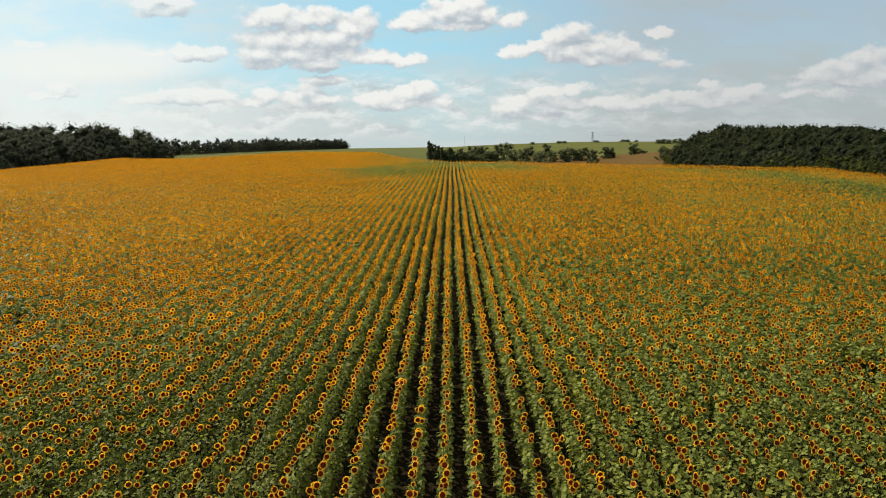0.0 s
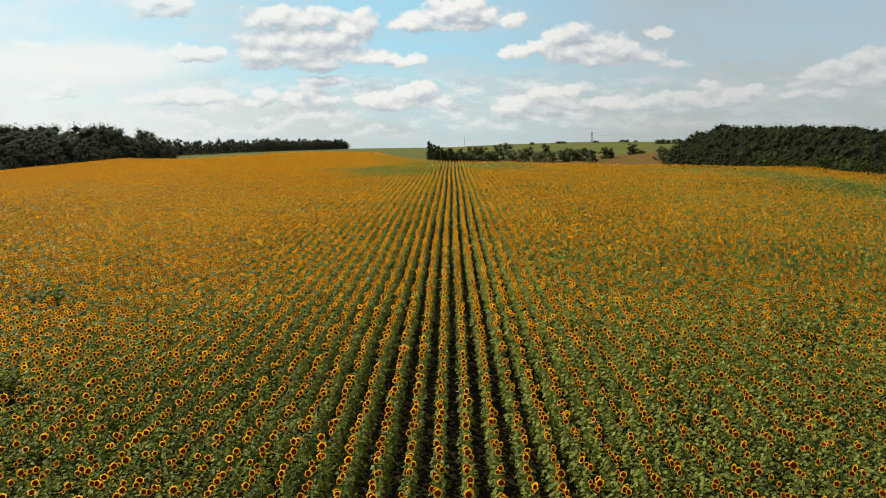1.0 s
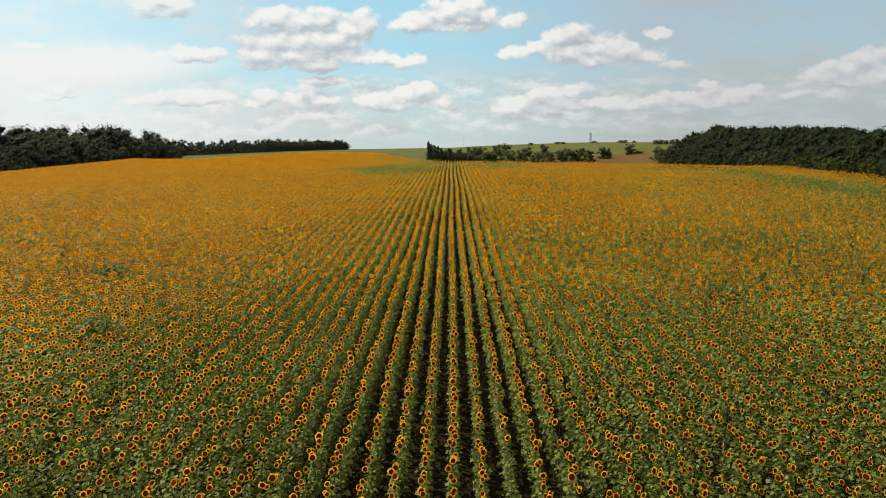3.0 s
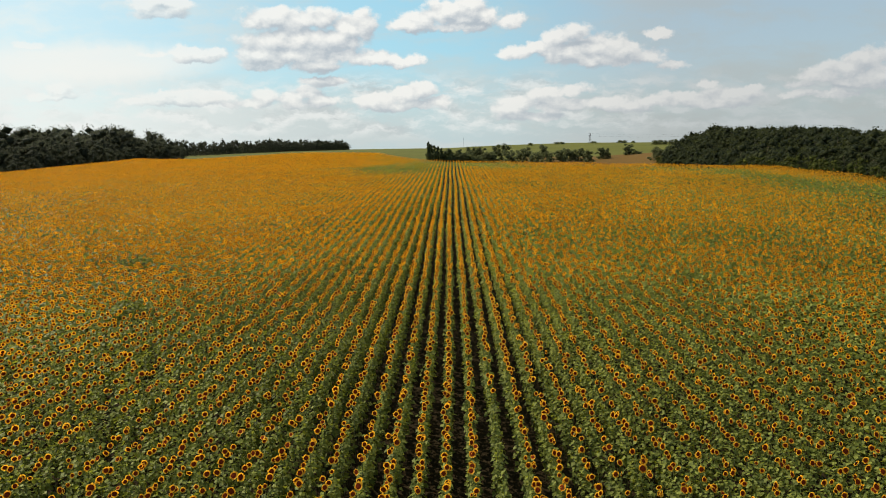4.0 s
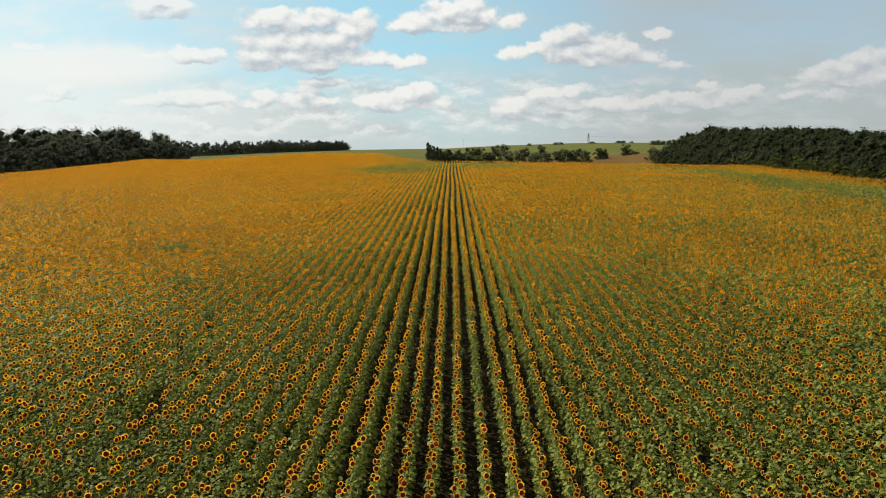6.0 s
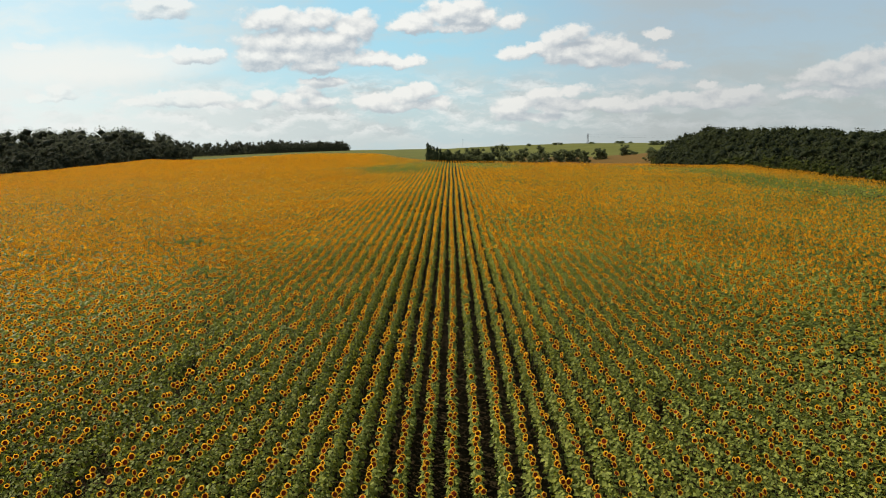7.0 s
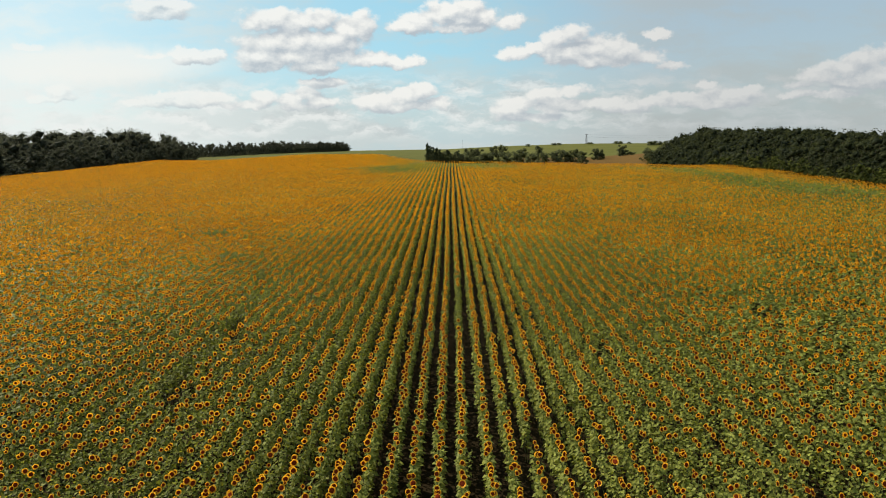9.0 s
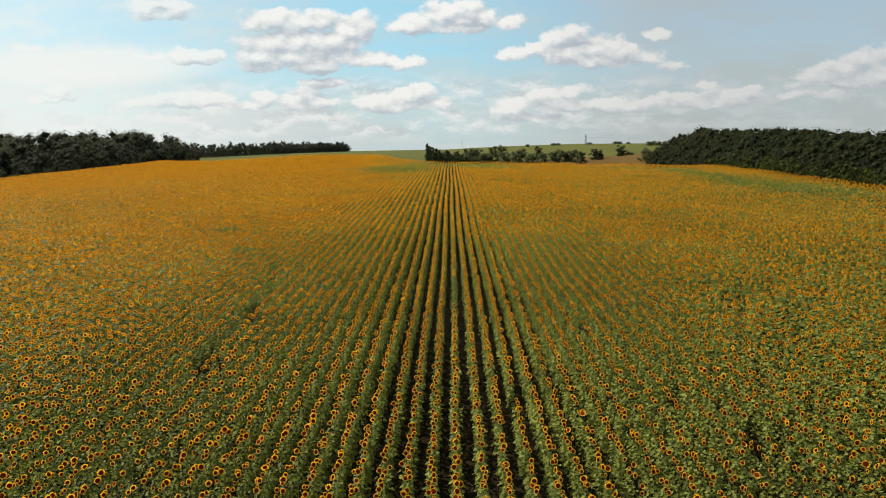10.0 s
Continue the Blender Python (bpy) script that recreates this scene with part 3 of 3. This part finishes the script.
def plant_stuff():
    heap = Heap()
    # from, to, leaves, their length, sides of the stem, petals, sides of the disc, detail and spread of the leaves
    tiers = [(0, 20, 21, 0.172, 3, 11, 8, 1, 0.65), (20, 36, 11, 0.245, 0, 7, 6, 0.5, 0.45), (36, 62, 5, 0.31, 0, 0, 5, 0.5, 0.35), (62, 999, 2, 0.36, 0, 0, 4, 0, 0.30)]
    reach = RANGE * rng.uniform(0.82, 1.22, RANGE.size)
    for near, far, leaves, length, stem, petals, sides, detail, spread in tiers:
        which = np.flatnonzero((reach >= near) & (reach < far) & ~PICKED)
        kind = rng.integers(0, 5, which.size)
        for k in range(5):
            w = which[kind == k]
            r = np.random.default_rng(100 * leaves + k)
            green = foliage_shape(leaves, detail, r, length, stem, spread)
            here = np.stack([PX[w], PY[w], PZ[w]], -1)
            heap.stamp(green, here, rng.uniform(0, 6.3, w.size), rng.normal(0, 0.05, w.size), PTALL[w])
            w = w[PBLOOM[w]]
            rays = petals_shape(petals, r) if petals > 10 else plate_shape(r, max(petals, sides), 0.097)
            parts = [rays, disc_shape(sides, 0.066 if petals > 10 else 0.058)] if petals else [rays, plate_shape(r, sides - 1, 0.055, -0.012, 3)]
            if petals > 10:
                parts.append(back_shape(6))
            top = np.stack([PX[w] + rng.normal(0, 1, w.size) * (0.035 if near < 20 else 0.05 + 0.10 * smooth(1.5, 6.0, PX[w])), PY[w] - 0.05, PZ[w] + 1.68 * PTALL[w]], -1)
            top[:, 2] -= (0.0 if near < 20 else 0.06) * np.abs(rng.normal(0, 1, w.size))
            heap.stamp(joined(parts), top, FACING + rng.normal(0, 0.30, w.size), -np.clip(rng.normal(0.38, 0.22, w.size), -0.3, 1.1), (0.86 if near < 20 else 0.87 if near < 30 else 0.90) * PHEAD[w])
    # the rest of the field, out of the flight's sight: simpler plants near the path, thin clumps further off
    rows = np.arange(math.ceil((WEST - MARGIN - FIRST) / ROW), math.floor((EAST - FIRST) / ROW) + 1) * ROW + FIRST
    r = np.random.default_rng(77)
    v, f, m = plate_shape(r, 5, 0.085)
    d, g, h = plate_shape(r, 4, 0.055, -0.012, 3)
    for gap, leaves, length, share, inner in ((0.33, 7, 0.25, 1.0, True), (0.55, 3, 0.60, 0.12, False)):
        x, y = (q.ravel() for q in np.meshgrid(rows, np.arange(SOUTH + 1, 185.0, gap)))
        close = (np.abs(x) < 26) & (y > -50) & (y < 12)
        out = (y < far_end(x)) & ~in_sight(x, y) & (close == inner) & (rng.random(x.size) < share)
        x, y = x[out] + rng.normal(0, 0.04, out.sum()), y[out] + rng.uniform(-0.15, 0.15, out.sum())
        clump = joined([foliage_shape(leaves, 0.5 if inner else 0, r, length, 0), (v + (0, -0.05, 1.65), f, m), (d + (0, -0.05, 1.65), g, h)])
        heap.stamp(clump, np.stack([x, y, land(x, y)], -1), FACING + rng.normal(0, 0.3, x.size), rng.normal(0, 0.06, x.size), rng.uniform(0.9, 1.1, x.size))
    ob = new("sunflower_field", heap.mesh("sunflower_field", [LEAF, STEM, PETAL, DISC, PETAL_FOOT]))
    tagged(ob, "dense rows of blooming sunflowers with broad green leaves", "sunflower field", kind="stuff")


plant_stuff()


def part(name, me, parent, label=""):
    """One mesh object under a thing or a part."""
    ob = new(name, me)
    ob.parent = parent
    if label:
        ob["label"] = label
    return ob


LEAF_MESH = mesh_from("sunflower_leaf", *leaf_shape(0.30, 0.27, 2)[:2], materials=[LEAF])


def sunflower(seed):
    """One plant: stem, broad leaves, and the head with its disc and petals."""
    r = np.random.default_rng(seed)
    root = new("sunflower")
    root.empty_display_size = 0.1
    a = np.arange(6) * math.pi / 3
    rings = [np.stack([np.cos(a) * w + dx, np.sin(a) * w + dy, 0 * a + z], -1)
             for w, dx, dy, z in ((0.02, 0, 0, 0), (0.018, 0.01, 0, 0.8), (0.014, 0, 0.015, 1.5), (0.011, 0, 0.05, 1.6), (0.012, 0, 0.03, 1.64))]
    faces = [t for k in range(4) for i in range(6) for j in [(i + 1) % 6]
             for t in ((6 * k + i, 6 * k + j, 6 * k + 6 + i), (6 * k + j, 6 * k + 6 + j, 6 * k + 6 + i))]
    part("stem", mesh_from("stem", np.concatenate(rings), faces, materials=[STEM]), root)
    for yaw, lean, h, size in leaf_poses(18, r):
        leaf = part("leaf", LEAF_MESH, root)
        leaf.matrix_basis = pose(0, 0, h, 0, 0, math.degrees(yaw)) @ pose(0, r.uniform(0.01, 0.135) * (1.05 - 0.35 * h), 0, math.degrees(lean), r.uniform(-28, 28)) @ Matrix.Scale(0.62 * size, 4)
    v, f, _ = back_shape(12)
    head = part("flower_head", mesh_from("flower_head", v, f, materials=[STEM]), root)
    head.matrix_basis = pose(0, -0.03, 1.64, 0, 0, r.normal(0, 9)) @ pose(0, 0, 0, -22 + r.normal(0, 9)) @ Matrix.Scale(0.84 * min(max(r.normal(1.0, 0.12), 0.75), 1.25), 4)
    v, f, _ = disc_shape(12, rings=2)
    part("seed_disc", mesh_from("seed_disc", v, f, materials=[DISC]), head, "dark red-brown seed disc")
    v, f, m = petals_shape(19, r)
    part("petals", mesh_from("petals", v, f, m // 2 % 2, materials=[PETAL_FOOT, PETAL]), head, "orange-yellow ray petals")
    return tagged(root, "blooming orange-yellow sunflower with dark disc in its row", "sunflower", "sunflowers of the middle rows")


def plant_things():
    kinds = [sunflower(40 + k) for k in range(8)]
    used = set()
    for i in np.flatnonzero(PICKED):
        k = int(rng.integers(0, 8))
        m = pose(PX[i], PY[i], PZ[i] - 0.02, rng.normal(0, 2), rng.normal(0, 2), math.degrees(FACING) + rng.normal(0, 9)) 
        if k in used:
            copy_thing(kinds[k], m)
        else:
            used.add(k)
            kinds[k].matrix_basis = m


plant_things()


# ---- trees ----
def ball(n, r):
    v = r.normal(size=(n, 3))
    return v / np.linalg.norm(v, axis=1)[:, None]


# solid core hidden in each crown lobe, added to keep light from passing through
LUMP = np.array([(1, 0, 0), (0, 1, 0), (-1, 0, 0), (0, -1, 0), (0, 0, 1), (0, 0, -1)], float)
LUMP_FACES = np.array([(0, 1, 4), (1, 2, 4), (2, 3, 4), (3, 0, 4), (1, 0, 5), (2, 1, 5), (3, 2, 5), (0, 3, 5)])


def crown_shape(r, high, wide, low, count, leaf, spire=False):
    """Lobes of small leaf clumps round limbs, uneven, with gaps. low: where the crown begins."""
    shapes = []
    if spire:
        levels = [(r.uniform(-0.12, 0.12) * wide, r.uniform(-0.12, 0.12) * wide, low + (high - low) * k, wide * 0.42 * (1.08 - 0.92 * k) * r.uniform(0.65, 1.2), (high - low) * 0.13) for k in np.linspace(0.06, 0.93, 14)]
    else:
        levels = []
        for k in range(22):
            a, out, up = r.uniform(0, 6.3), wide * 0.42 * math.sqrt(r.uniform(0.05, 1)), (k + r.uniform(0, 1)) / 22 * 0.93
            out *= 1.15 - 0.55 * up
            size = wide * r.uniform(0.11, 0.29)
            levels.append((math.cos(a) * out, math.sin(a) * out, low + (high - low) * up, size, min(size * 0.85, (high - low) * 0.24)))
        levels.append((0, 0, low + (high - low) * 0.5, wide * 0.30, (high - low) * 0.36))
    each = count // len(levels)
    for x, y, z, w, h in levels:
        scale, mid = np.array((w, w, h)), np.array((x, y, z))
        shapes.append((turned(LUMP * r.uniform(0.75, 1.15, (6, 1)), r.uniform(0, 6.3), r.uniform(-0.6, 0.6)) * scale * (0.32 if spire else 0.52) + mid, LUMP_FACES, np.zeros(8, int)))
        out = ball(each, r)
        out[:, 2] = np.where(out[:, 2] < -0.35, -out[:, 2], out[:, 2])
        at = out * scale * (0.46 + 0.42 * np.sqrt(r.random((each, 1)))) + mid
        side = np.cross(out, ball(each, r))
        side /= np.linalg.norm(side, axis=1)[:, None] + 1e-6
        up = np.cross(out, side) + out * r.uniform(-1.1, 1.1, (each, 1))
        s = leaf * r.uniform(0.5, 1.05, (each, 1))
        v = np.stack([at - side * s * 0.6 - up * s * 0.3, at + side * s * 0.6 - up * s * 0.3, at + up * s * 0.8], 1).reshape(-1, 3)
        shapes.append((v, np.arange(3 * each).reshape(-1, 3), np.zeros(each, int)))
    return joined(shapes)


def tube(points, widths):
    """A tapered, bent tube of five sides through some points."""
    points = [np.array(p, float) for p in points]
    k = np.arange(5) * 2 * math.pi / 5
    verts, faces = [], []
    for i, (p, w) in enumerate(zip(points, widths)):
        along = points[min(i + 1, len(points) - 1)] - points[max(i - 1, 0)]
        e1 = np.cross(along, (0.3, 1, 0.2))
        e1 /= np.linalg.norm(e1)
        e2 = np.cross(along, e1)
        e2 /= np.linalg.norm(e2)
        verts.append(p + w * (np.cos(k)[:, None] * e1 + np.sin(k)[:, None] * e2))
    for i in range(len(points) - 1):
        faces += [t for q in range(5) for j in [(q + 1) % 5] for t in ((5 * i + q, 5 * i + j, 5 * i + 5 + q), (5 * i + j, 5 * i + 5 + j, 5 * i + 5 + q))]
    return np.concatenate(verts), np.array(faces), np.zeros(len(faces), int)


def trunk_shape(r, high, thick, limbs=5):
    """A tapered, slightly bent trunk, and the limbs that fork off it."""
    bend = r.uniform(-0.04, 0.04, 2) * high
    knee = np.array((bend[0], bend[1], high * 0.45))
    made = [tube([(0, 0, -0.3), knee * 0.5, knee, (0, 0, high * 0.85)], (thick, thick * 0.85, thick * 0.7, thick * 0.15))]
    for k in range(limbs):
        a, z = k * 2.4, high * (0.35 + 0.09 * k)
        root = knee * (min(z / (high * 0.45), 1.0)) * (1, 1, 0) + (0, 0, z)
        tip = np.array((math.cos(a) * high * 0.2, math.sin(a) * high * 0.2, z + high * 0.16))
        made.append(tube([root, root * 0.5 + tip * 0.5 - (0, 0, high * 0.02), tip], (thick * 0.4, thick * 0.28, thick * 0.1)))
    return made


TREES = {
    "spire": ("conifer", CONIFER, "dark slender conifer in the distant hedgerow", "tree"),
    "bush": ("bush", SHRUB, "dense rounded green bush in the distant hedgerow", "bush"),
    "pale": ("tree", SHRUB, "broad grey-green tree in the distant hedgerow", "tree"),
    "tree": ("tree", SHRUB, "dark green broadleaved tree on the far slope", "tree"),
}


def stand(kind, x, y, top, wide, seed):
    name, leaves, label, category = TREES[kind]
    r = np.random.default_rng(seed)
    z = float(land(x, y))
    high = max(top - z, 3.0)
    root = new(name)
    root.matrix_basis = pose(x, y, z, 0, 0, r.uniform(0, 360))
    low = -0.05 * high
    wood = trunk_shape(r, high, 0.022 * high, 1 if kind == "spire" else 4)
    trunk = part("trunk", mesh_from("trunk", *wood[0][:2], materials=[BARK]), root, "brown bark trunk")
    for v, f, _ in wood[1:]:
        part("limb", mesh_from("limb", v, f, materials=[BARK]), trunk)
    v, f, _ = crown_shape(r, high, wide * (1.75 if kind == "spire" else 1.35), low, 2300, 0.030 * high + 0.24, spire=kind == "spire")
    part("crown", mesh_from("crown", v, f, materials=[leaves]), root)
    tagged(root, label, category, "trees and bushes beyond the field")


# kind, x, y, height of the top over the origin, width
HEDGE = [
    ("spire", -17.3, 500, 10.2, 4.4), ("spire", -14.4, 505, 8.0, 4.4), ("spire", -12.0, 502, 6.9, 4.2), ("spire", -9.4, 508, 6.2, 4.4), ("spire", -6.6, 503, 4.9, 4.6), ("bush", -3.5, 505, 3.2, 8.4),
    ("spire", 1.0, 500, 4.4, 7.0), ("bush", 5.5, 508, 2.2, 8.2), ("spire", 10.0, 505, 3.7, 7.1), ("bush", 14.9, 502, 1.7, 7.1),
    ("pale", 21.8, 525, 5.3, 12.6), ("pale", 28.8, 520, 4.7, 10.4), ("bush", 35.3, 510, 1.2, 10.2), ("tree", 43.6, 540, 7.0, 8.6),
    ("tree", 52.0, 545, 7.3, 10.9), ("bush", 52.4, 505, 2.0, 12.2), ("bush", 63.6, 520, 2.7, 10.4), ("tree", 70.9, 525, 4.0, 8.4),
    ("tree", 85.1, 530, 6.8, 9.0), ("bush", 76.9, 505, 0.1, 12.2), ("bush", 89.5, 515, 0.3, 8.3), ("bush", 99.0, 520, 1.1, 11.5),
]
SLOPE_TREES = [
    ("tree", 109.5, 540, 2.7, 10.8), ("bush", 118.0, 545, 1.0, 10.9), ("tree", 123.9, 548, 3.0, 8.8), ("bush", 120.0, 500, 1.0, 7.5),
    ("tree", 145.2, 560, 3.1, 9.0), ("bush", 150.7, 560, 1.9, 7.8), ("tree", 176.9, 575, 5.8, 9.8), ("bush", 185.1, 575, -2.2, 9.2),
    ("bush", 159.7, 450, 3.6, 9.1), ("bush", 162.1, 440, 2.3, 9.8), ("tree", 173.4, 455, 5.1, 8.3), ("bush", 172.0, 435, 1.8, 10.5),
    ("bush", 177.7, 430, 3.4, 10.4), ("tree", 191.5, 450, 6.1, 9.1), ("tree", 195.8, 450, 8.2, 9.1),
]
SKYLINE = [
    ("tree", 134.6, 980, 6.9, 7.7), ("tree", 182.6, 1000, 8.0, 8.8), ("tree", 191.3, 1000, 7.9, 7.9), ("tree", 244.2, 1000, 7.9, 9.8),
    ("tree", 291.2, 1010, 9.1, 8.9), ("tree", 297.5, 1005, 9.0, 8.9), ("tree", 316.0, 1015, 6.8, 6.0), ("tree", 313.1, 900, 8.3, 8.0),
    ("tree", 322.6, 905, 9.0, 8.9), ("tree", 329.5, 900, 8.0, 8.0), ("tree", 340.0, 905, 8.7, 8.9), ("tree", 346.8, 900, 9.4, 8.9),
    ("tree", 358.3, 905, 6.7, 8.0),
]
# low scrub closes the hedgerow between the taller ones
scrub = np.random.default_rng(9)
SCRUB = [("bush", float(x), 498 + float(scrub.uniform(-4, 8)), float(scrub.uniform(-2.6, 0.4)), float(scrub.uniform(6, 10))) for x in np.arange(-3, 40, 6.5) + scrub.uniform(-3, 3, 7)]
for count, row in enumerate(HEDGE + SLOPE_TREES + SKYLINE + SCRUB):
    stand(*row, 500 + count)


def wood(name, label, spots, tall, leaf, seed, leaves=400, green=CROWN, uneven=0.09):
    """A far wood as one mesh: many crowns of uneven height that close over each other."""
    r = np.random.default_rng(seed)
    heap = Heap()
    x, y = spots
    z = land(x, y)
    kind = r.integers(0, 7, len(x)) + np.where(np.hypot(x, y) < 235, 7, 0)
    for k in range(14):
        w = kind == k
        q = np.random.default_rng(seed + 50 + k)
        fine = 1.0 if k < 7 else 0.62
        shape = crown_shape(q, 1.0, q.uniform(0.80, 1.02), -0.06, int(leaves / fine ** 1.5), leaf * fine, spire=False)
        high = tall(x[w], y[w]) * np.clip(r.normal(1.0, uneven, w.sum()), 0.6, 1.5)
        at, yaw, lean = np.stack([x[w], y[w], z[w]], -1), r.uniform(0, 6.3, w.sum()), r.normal(0, 0.02, w.sum())
        heap.stamp(shape, at, yaw, lean, high)
        trunk = trunk_shape(q, 1.0, 0.018, 0)[0]
        heap.stamp((trunk[0], trunk[1], trunk[2] + 1), at, yaw, lean, high)
    tagged(new(name, heap.mesh(name, [green, BARK])), label, "woodland", kind="stuff")


def scattered(x0, x1, y0, y1, gap, keep, seed):
    r = np.random.default_rng(seed)
    x, y = np.meshgrid(np.arange(x0, x1, gap), np.arange(y0, y1, gap))
    x, y = (v.ravel() + r.uniform(-0.4, 0.4, v.size) * gap for v in (x, y))
    ok = keep(x, y)
    return x[ok], y[ok]


def east_front(y):
    """The wood's edge on the valley side."""
    return np.interp(y, [30, 60, 130, 300, 440], [69, 74, 82, 116, 158])


def east_height(x, y):
    back = (x - east_front(y)) * (1 + 1.3 * smooth(260, 420, y))
    return np.clip(np.minimum(np.interp(back, [0, 30, 60, 95], [0.0, 5.0, 11.0, 17.0]), np.interp(y, [100, 200, 300, 440], [7.5, 10.2, 12.4, 16.6])) - land(x, y), 4.5, 16.0)


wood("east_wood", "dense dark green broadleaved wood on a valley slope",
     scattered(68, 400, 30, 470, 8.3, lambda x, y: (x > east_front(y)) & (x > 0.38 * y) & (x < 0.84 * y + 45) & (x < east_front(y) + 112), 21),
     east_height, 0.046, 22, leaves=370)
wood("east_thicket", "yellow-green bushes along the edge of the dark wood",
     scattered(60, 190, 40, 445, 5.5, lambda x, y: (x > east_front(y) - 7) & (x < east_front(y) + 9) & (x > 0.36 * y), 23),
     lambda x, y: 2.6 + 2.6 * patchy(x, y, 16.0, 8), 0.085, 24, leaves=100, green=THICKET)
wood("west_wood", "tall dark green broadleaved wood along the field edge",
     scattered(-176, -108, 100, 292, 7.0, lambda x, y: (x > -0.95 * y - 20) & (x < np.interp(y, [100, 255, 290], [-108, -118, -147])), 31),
     lambda x, y: np.interp(y, [100, 200, 235, 265, 290], [10.5, 12.4, 13.2, 11.2, 7.5]) * smooth(-98, -138, x), 0.036, 32, leaves=760, uneven=0.14, green=HAZY)
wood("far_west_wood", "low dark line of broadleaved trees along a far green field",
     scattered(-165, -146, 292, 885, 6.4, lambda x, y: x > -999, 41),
     lambda x, y: np.interp(y, [290, 420, 860], [7.0, 7.5, 10.0]), 0.06, 42, leaves=190, uneven=0.20, green=HAZY)


# ---- far mast and pylon ----
def bars(pairs, thick):
    """Square bars between pairs of points, as one shape."""
    verts, faces, count = [], [], 0
    for a, b, in pairs:
        a, b = Vector(a), Vector(b)
        q = (b - a).to_track_quat("Z", "Y")
        for end in (a, b):
            verts += [tuple(end + q @ Vector((sx * thick, sy * thick, 0))) for sx, sy in ((-1, -1), (1, -1), (1, 1), (-1, 1))]
        faces += [(count + i, count + (i + 1) % 4, count + 4 + (i + 1) % 4, count + 4 + i) for i in range(4)]
        count += 8
    return mesh_from("bars", verts, faces, materials=[STEEL])


def pylon(x, y, top):
    z = float(land(x, y))
    high = top - z
    root = new("power_pylon")
    root.matrix_basis = pose(x, y, z, 0, 0, 20)
    w0, w1 = 1.5, 0.55

    def corner(k, t):
        w = w0 + (w1 - w0) * t
        return ((-w, -w), (w, -w), (w, w), (-w, w))[k % 4] + (high * t,)
    for k in range(4):
        part("leg", bars([(corner(k, -0.01), corner(k, 1.0))], 0.10), root)
    steps = np.linspace(0.02, 1.0, 8)
    for k in range(4):
        part("lattice", bars([(corner(k, a), corner(k + 1, b)) for a, b in zip(steps, steps[1:])] + [(corner(k + 1, a), corner(k, b)) for a, b in zip(steps, steps[1:])], 0.04), root)
    for t in (0.72, 0.95):
        part("crossarm", bars([((-2.6, 0, high * t), (2.6, 0, high * t)), ((-2.6, 0, high * t), (0, 0, high * (t + 0.05))), ((2.6, 0, high * t), (0, 0, high * (t + 0.05)))], 0.08), root)
    # wires sag away from the arms over the ridge to the east
    for side, t in ((-2.6, 0.72), (2.6, 0.72), (2.6, 0.95)):
        run = [(side + 330 * k, -40 * k, high * t + 6 * k - 24 * k * (1 - k)) for k in np.linspace(0, 1, 13)]
        part("wire", bars(list(zip(run, run[1:])), 0.03), root)
    tagged(root, "grey lattice steel power pylon on the far ridge", "pylon")


def mast(x, y, top):
    z = float(land(x, y))
    root = new("radio_mast")
    root.matrix_basis = pose(x, y, z)
    part("pole", bars([((0, 0, -0.3), (0, 0, top - z))], 0.16), root)
    part("antenna", bars([((-0.5, 0, top - z - 2), (0.5, 0, top - z - 2)), ((-0.5, 0, top - z - 2.8), (-0.5, 0, top - z - 1.2)), ((0.5, 0, top - z - 2.8), (0.5, 0, top - z - 1.2))], 0.1), root)
    tagged(root, "thin grey steel mast standing on the far hillside", "mast")


pylon(238.0, 1000, 22.3)
mast(27.4, 1100, 18.0)
